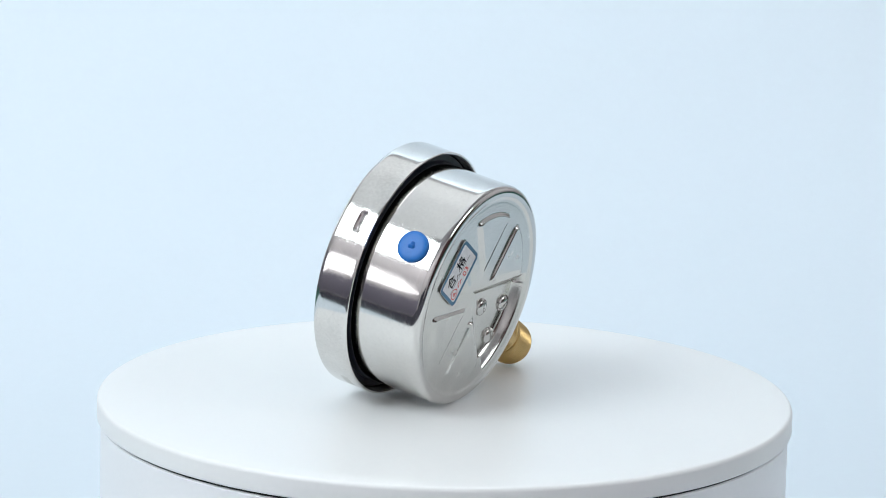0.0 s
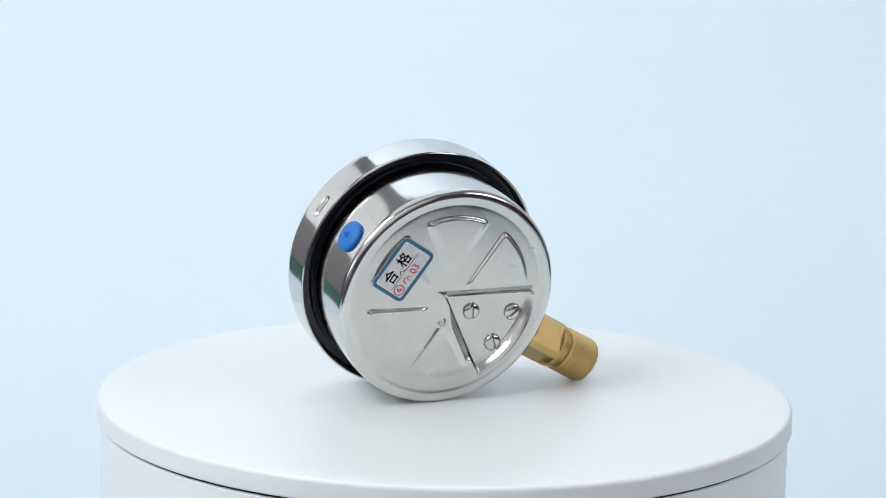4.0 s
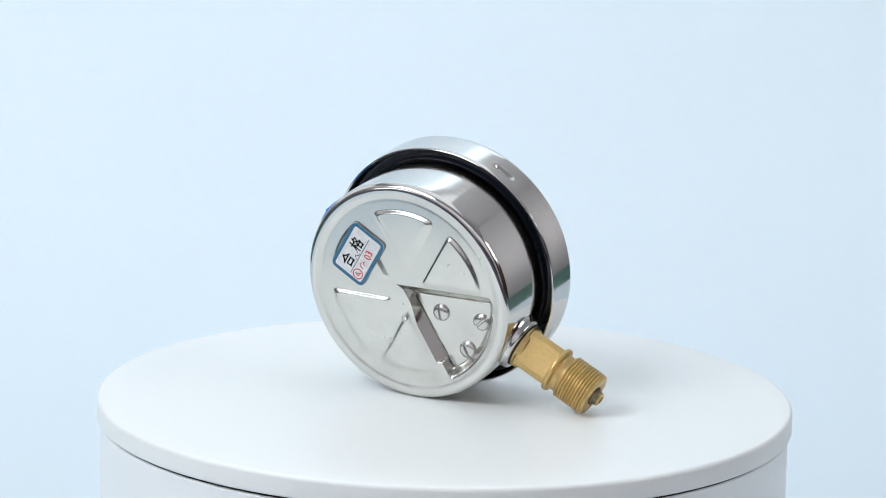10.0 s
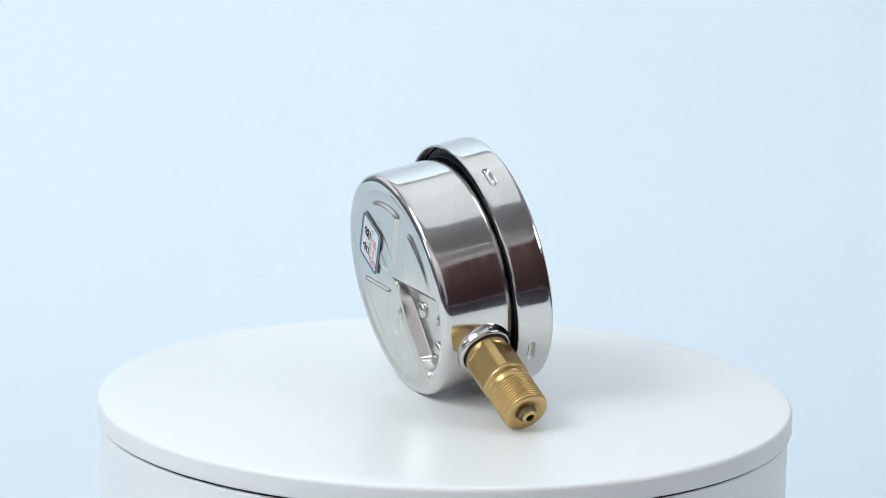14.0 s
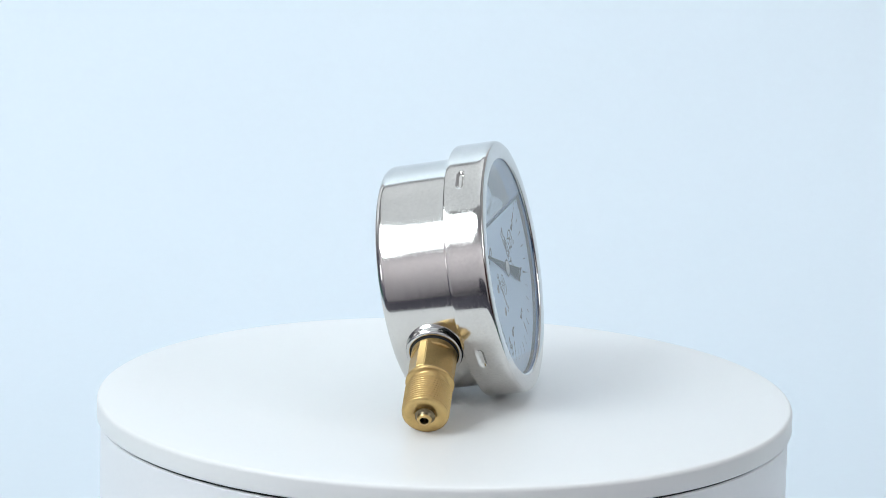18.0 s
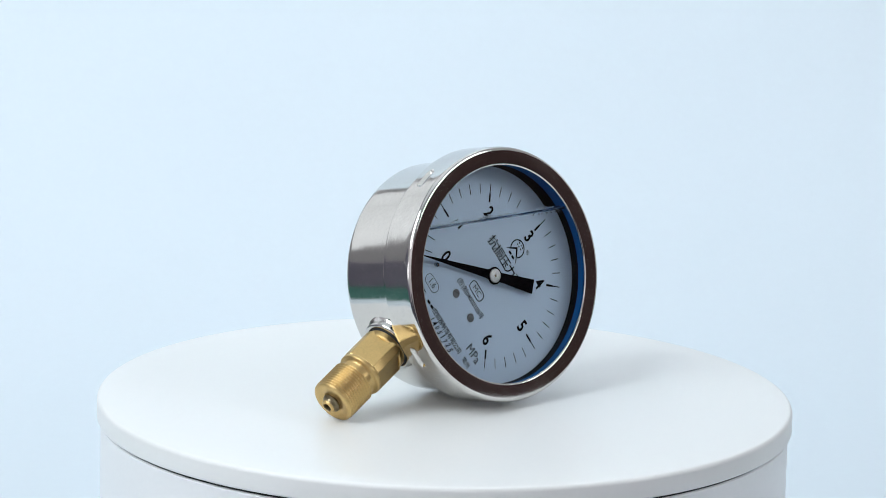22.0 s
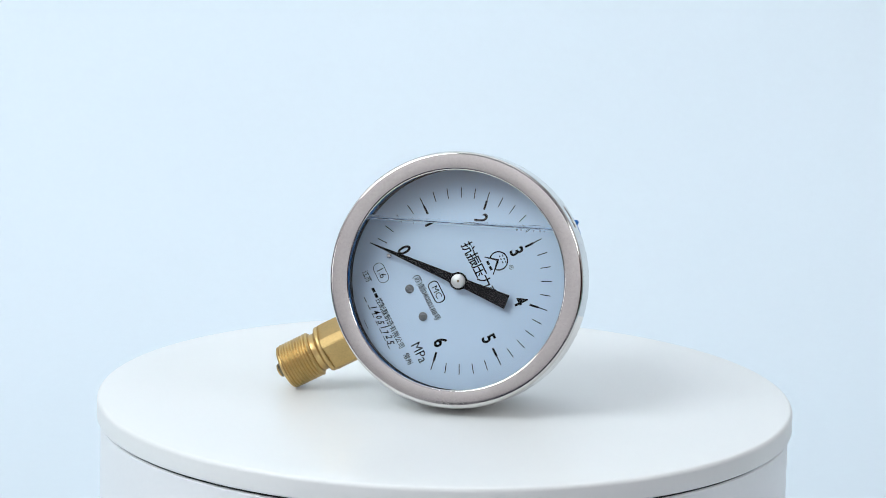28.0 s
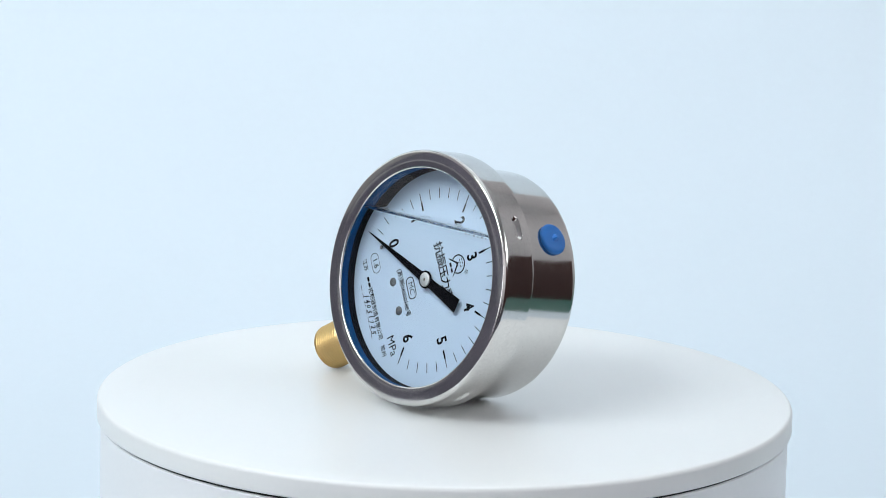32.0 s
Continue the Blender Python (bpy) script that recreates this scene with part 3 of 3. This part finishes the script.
# brass stem and its steel boss
def stem():
    d = Vector((math.cos(STEM), math.sin(STEM), 0))
    m = Matrix((Vector((0, 0, 1)), d.cross(Vector((0, 0, 1))), d)).transposed().to_4x4()
    m.translation = Vector((0, 0, 18.3 * MM))

    def mm(prof):
        return [(r * MM, z * MM) for r, z in prof]

    collar = [(15.4, 45.0), (13.9, 46.6), (12.9, 47.9), (12.4, 48.9), (12.2, 49.8)]
    collar += [(10.95 + 1.25 * math.cos(radians(a)), 50.2 + 1.35 * math.sin(radians(a))) for a in range(10, 171, 16)] + [(9.7, 49.4), (9.7, 46)]
    part("boss", lathe(mm(collar), 128, axis=m), BOSS_STEEL, gauge, "raised steel collar round the stem", sharp=60)
    part("seal", lathe(mm([(8.9, 52.0), (9.4, 52.3), (9.9, 51.9), (10.1, 51.2), (9.9, 49)]), 64, axis=m), RUBBER_AND_SHADE_BLACK, gauge, "black rubber seal ring")
    root = part("stem", lathe(mm([(0, 46), (9.65, 46), (9.65, 54.4), (9.2, 55.0), (0, 55.2)]), 64, axis=m), BRASS, gauge, "machined brass connector")
    # wrench flats: a square bar with its corners turned off
    bm = bmesh.new()
    f, c = 8.6, 6.1
    octo = [(f, -c), (f, c), (c, f), (-c, f), (-f, c), (-f, -c), (-c, -f), (c, -f)]
    rings = []
    for s, z in ((0.93, 53.0), (1.0, 53.7), (1.0, 68.9), (0.97, 69.4)):
        rings.append([bm.verts.new((x * s * MM, y * s * MM, z * MM)) for x, y in octo])
    for a, b in zip(rings, rings[1:]):
        for k in range(8):
            bm.faces.new((a[k], a[(k + 1) % 8], b[(k + 1) % 8], b[k]))
    bm.faces.new(rings[0][::-1])
    bm.faces.new(rings[-1])
    bmesh.ops.bevel(bm, geom=[e for e in bm.edges if abs(e.verts[0].co.z - e.verts[1].co.z) > 0.01], offset=0.0003, segments=2, affect="EDGES")
    bmesh.ops.recalc_face_normals(bm, faces=bm.faces)
    bm.transform(m @ pose(0, 0, 0, 0, 0, 55))
    part("wrench_flat", bm, BRASS, root, sharp=20)
    part("shoulder", lathe(mm([(0, 69.0), (9.9, 69.0), (10.3, 69.4), (10.3, 70.5), (10.0, 71.0), (9.3, 71.3), (8.6, 71.7), (8.4, 72.3), (8.4, 74.6), (0, 74.6)]), 96, axis=m), BRASS, root, sharp=50)
    prof = [(0, 74.2), (8.4, 74.2), (9.2, 74.6)]
    for k in range(10):
        z = 74.8 + 1.36 * k
        prof += [(9.25, z), (9.9, z + 0.46), (9.98, z + 0.68), (9.9, z + 0.9), (9.25, z + 1.32)]
    prof += [(9.7, 88.5), (9.75, 89.0), (9.5, 89.35), (8.7, 89.8), (8.5, 89.85), (5.4, 89.85), (5.1, 89.6), (0, 89.6)]
    part("thread", lathe(mm(prof), 128, axis=m), BRASS, root, "brass pipe thread", sharp=48)
    tip = part("nipple", lathe(mm([(4.3, 89.5), (4.2, 90.4), (3.5, 90.9), (3.2, 91.3), (3.1, 92.3), (2.6, 92.9), (1.9, 93.1), (1.7, 92.8), (1.6, 90.0), (0, 89.9)]), 64, axis=m), TARNISHED, root, "small tarnished centring nipple with a hole")
    part("nipple_tip", lathe(mm([(3.15, 92.2), (2.75, 92.85), (2.0, 93.16), (1.75, 92.9)]), 64, axis=m), BRASS, tip, "worn bright brass tip")


stem()


# blue filler plug in the side of the case
def plug():
    a = radians(31.5)
    d = Vector((math.cos(a), math.sin(a), 0))
    m = Matrix((Vector((0, 0, 1)), d.cross(Vector((0, 0, 1))), d)).transposed().to_4x4()
    m.translation = Vector((0, 0, 13.4 * MM))
    prof = [(0, 51.35), (4.6, 51.3), (5.8, 51.1), (6.5, 50.7), (6.8, 50.2), (6.85, 49.5), (6.5, 49.1), (6.4, 48.6), (5.0, 47.5)]
    cap = part("filler_plug", lathe([(r * MM, z * MM) for r, z in prof], 96, axis=m), BLUE_RUBBER, gauge, "round blue rubber plug")
    # three-sided nib in the middle of the cap
    bm = bmesh.new()
    rings = [[bm.verts.new((q * math.cos(radians(a)) * MM, q * math.sin(radians(a)) * MM, z * MM)) for a in (10, 50, 130, 170, 250, 290)] for q, z in ((1.9, 51.2), (1.5, 51.9), (0.8, 52.9), (0.35, 53.1))]
    for p, q in zip(rings, rings[1:]):
        for k in range(6):
            bm.faces.new((p[k], p[(k + 1) % 6], q[(k + 1) % 6], q[k]))
    bm.faces.new(rings[-1])
    bmesh.ops.recalc_face_normals(bm, faces=bm.faces)
    bm.transform(m)
    part("nib", bm, BLUE_RUBBER, cap, sharp=25)


plug()

for x, y, turn in ((-13.9, -9.1, 85), (-33.5, -10.8, -40), (-25.6, -24.6, 70)):
    ob = part("back_screw", screw_head(3.85, 2.2, 0.5, 1.0), SCREW_STEEL, gauge, "domed slotted steel screw")
    ob.matrix_local = pose(x * MM, y * MM, 5.4 * MM, 180, 0, turn)


# inspection sticker on the back
def sticker():
    rt = Vector((-13.1, 20.0, 0)).normalized()
    nz = Vector((0, 0, -1))
    up = nz.cross(rt)
    m = Matrix((rt, up, nz)).transposed().to_4x4()
    m.translation = Vector((22.4 * MM, 14.8 * MM, 0.03 * MM))
    s = part("sticker", plate(rounded(25.4 * MM, 17.8 * MM, 2.4 * MM), 0.0, 0.00018, m), PAPER, gauge, "white inspection sticker with a blue border", smooth=False)
    z0, z1 = 0.000185, 0.0002
    part("sticker_border", outline(rounded(23.7 * MM, 16.1 * MM, 1.9 * MM), 1.6 * MM, z0, z1, m), BLUE_INK, s, smooth=False)
    for k, ch in enumerate("合格"):
        writing("lettering", ch, 4.7 * MM, m @ pose((-5.4 + 9.2 * k) * MM, 2.3 * MM, z1), INK, s, 0.9, 0.00010)
    part("rule_line", plate([(-9.6 * MM, -1.05 * MM), (9.6 * MM, -1.05 * MM), (9.6 * MM, -1.3 * MM), (-9.6 * MM, -1.3 * MM)], z0, z1, m), INK, s, smooth=False)
    ring = [(2.3 * MM * math.cos(2 * math.pi * k / 32), 2.3 * MM * math.sin(2 * math.pi * k / 32)) for k in range(32)]
    part("stamp_ring", outline(ring, 0.5 * MM, z0, z1, m @ pose(-8.2 * MM, -4.3 * MM, 0)), RED_INK, s, smooth=False)
    for x, y, w, t in ((-8.7, -3.9, 2.2, 60), (-7.8, -4.5, 2.5, -50), (-8.1, -4.9, 1.6, 10), (-4.2, -4.3, 2.2, 75), (-3.0, -3.3, 1.2, 20), (-2.3, -4.7, 1.4, 70), (-1.3, -4.1, 1.5, -35)):
        a = m @ pose(x * MM, y * MM, 0, 0, 0, t)
        part("stamp_stroke", plate([(-w / 2 * MM, -0.25 * MM), (w / 2 * MM, -0.25 * MM), (w / 2 * MM, 0.25 * MM), (-w / 2 * MM, 0.25 * MM)], z0, z1, a), RED_INK, s, smooth=False)
    # ink smudges between the rows
    for x, y, w, t in ((-1.6, 0.4, 1.5, 35), (-0.6, -0.2, 1.0, -60), (0.6, 0.7, 0.8, 15), (-2.4, -0.5, 0.9, 70), (0.2, -0.7, 1.2, -20)):
        a = m @ pose(x * MM, y * MM, 0, 0, 0, t)
        part("smudge", plate([(-w / 2 * MM, -0.2 * MM), (w / 2 * MM, -0.12 * MM), (w / 2 * MM, 0.2 * MM), (-w / 2 * MM, 0.15 * MM)], z0, z1, a), INK, s, smooth=False)
    writing("lettering", "03", 3.4 * MM, m @ pose(3.0 * MM, -4.4 * MM, z1, 0, 0, 8), RED_INK, s, 0.9, 0.00008)


sticker()


def motions():
    rows = [(0.5 * k, -8.988 * 0.5 * k) for k in range(65)]
    walk(gauge, [(t, gauge_pose(a)) for t, a in rows])
    walk(PLATTER_OB, [(t, pose(0, 0, 0, 0, 0, a)) for t, a in rows])


motions()
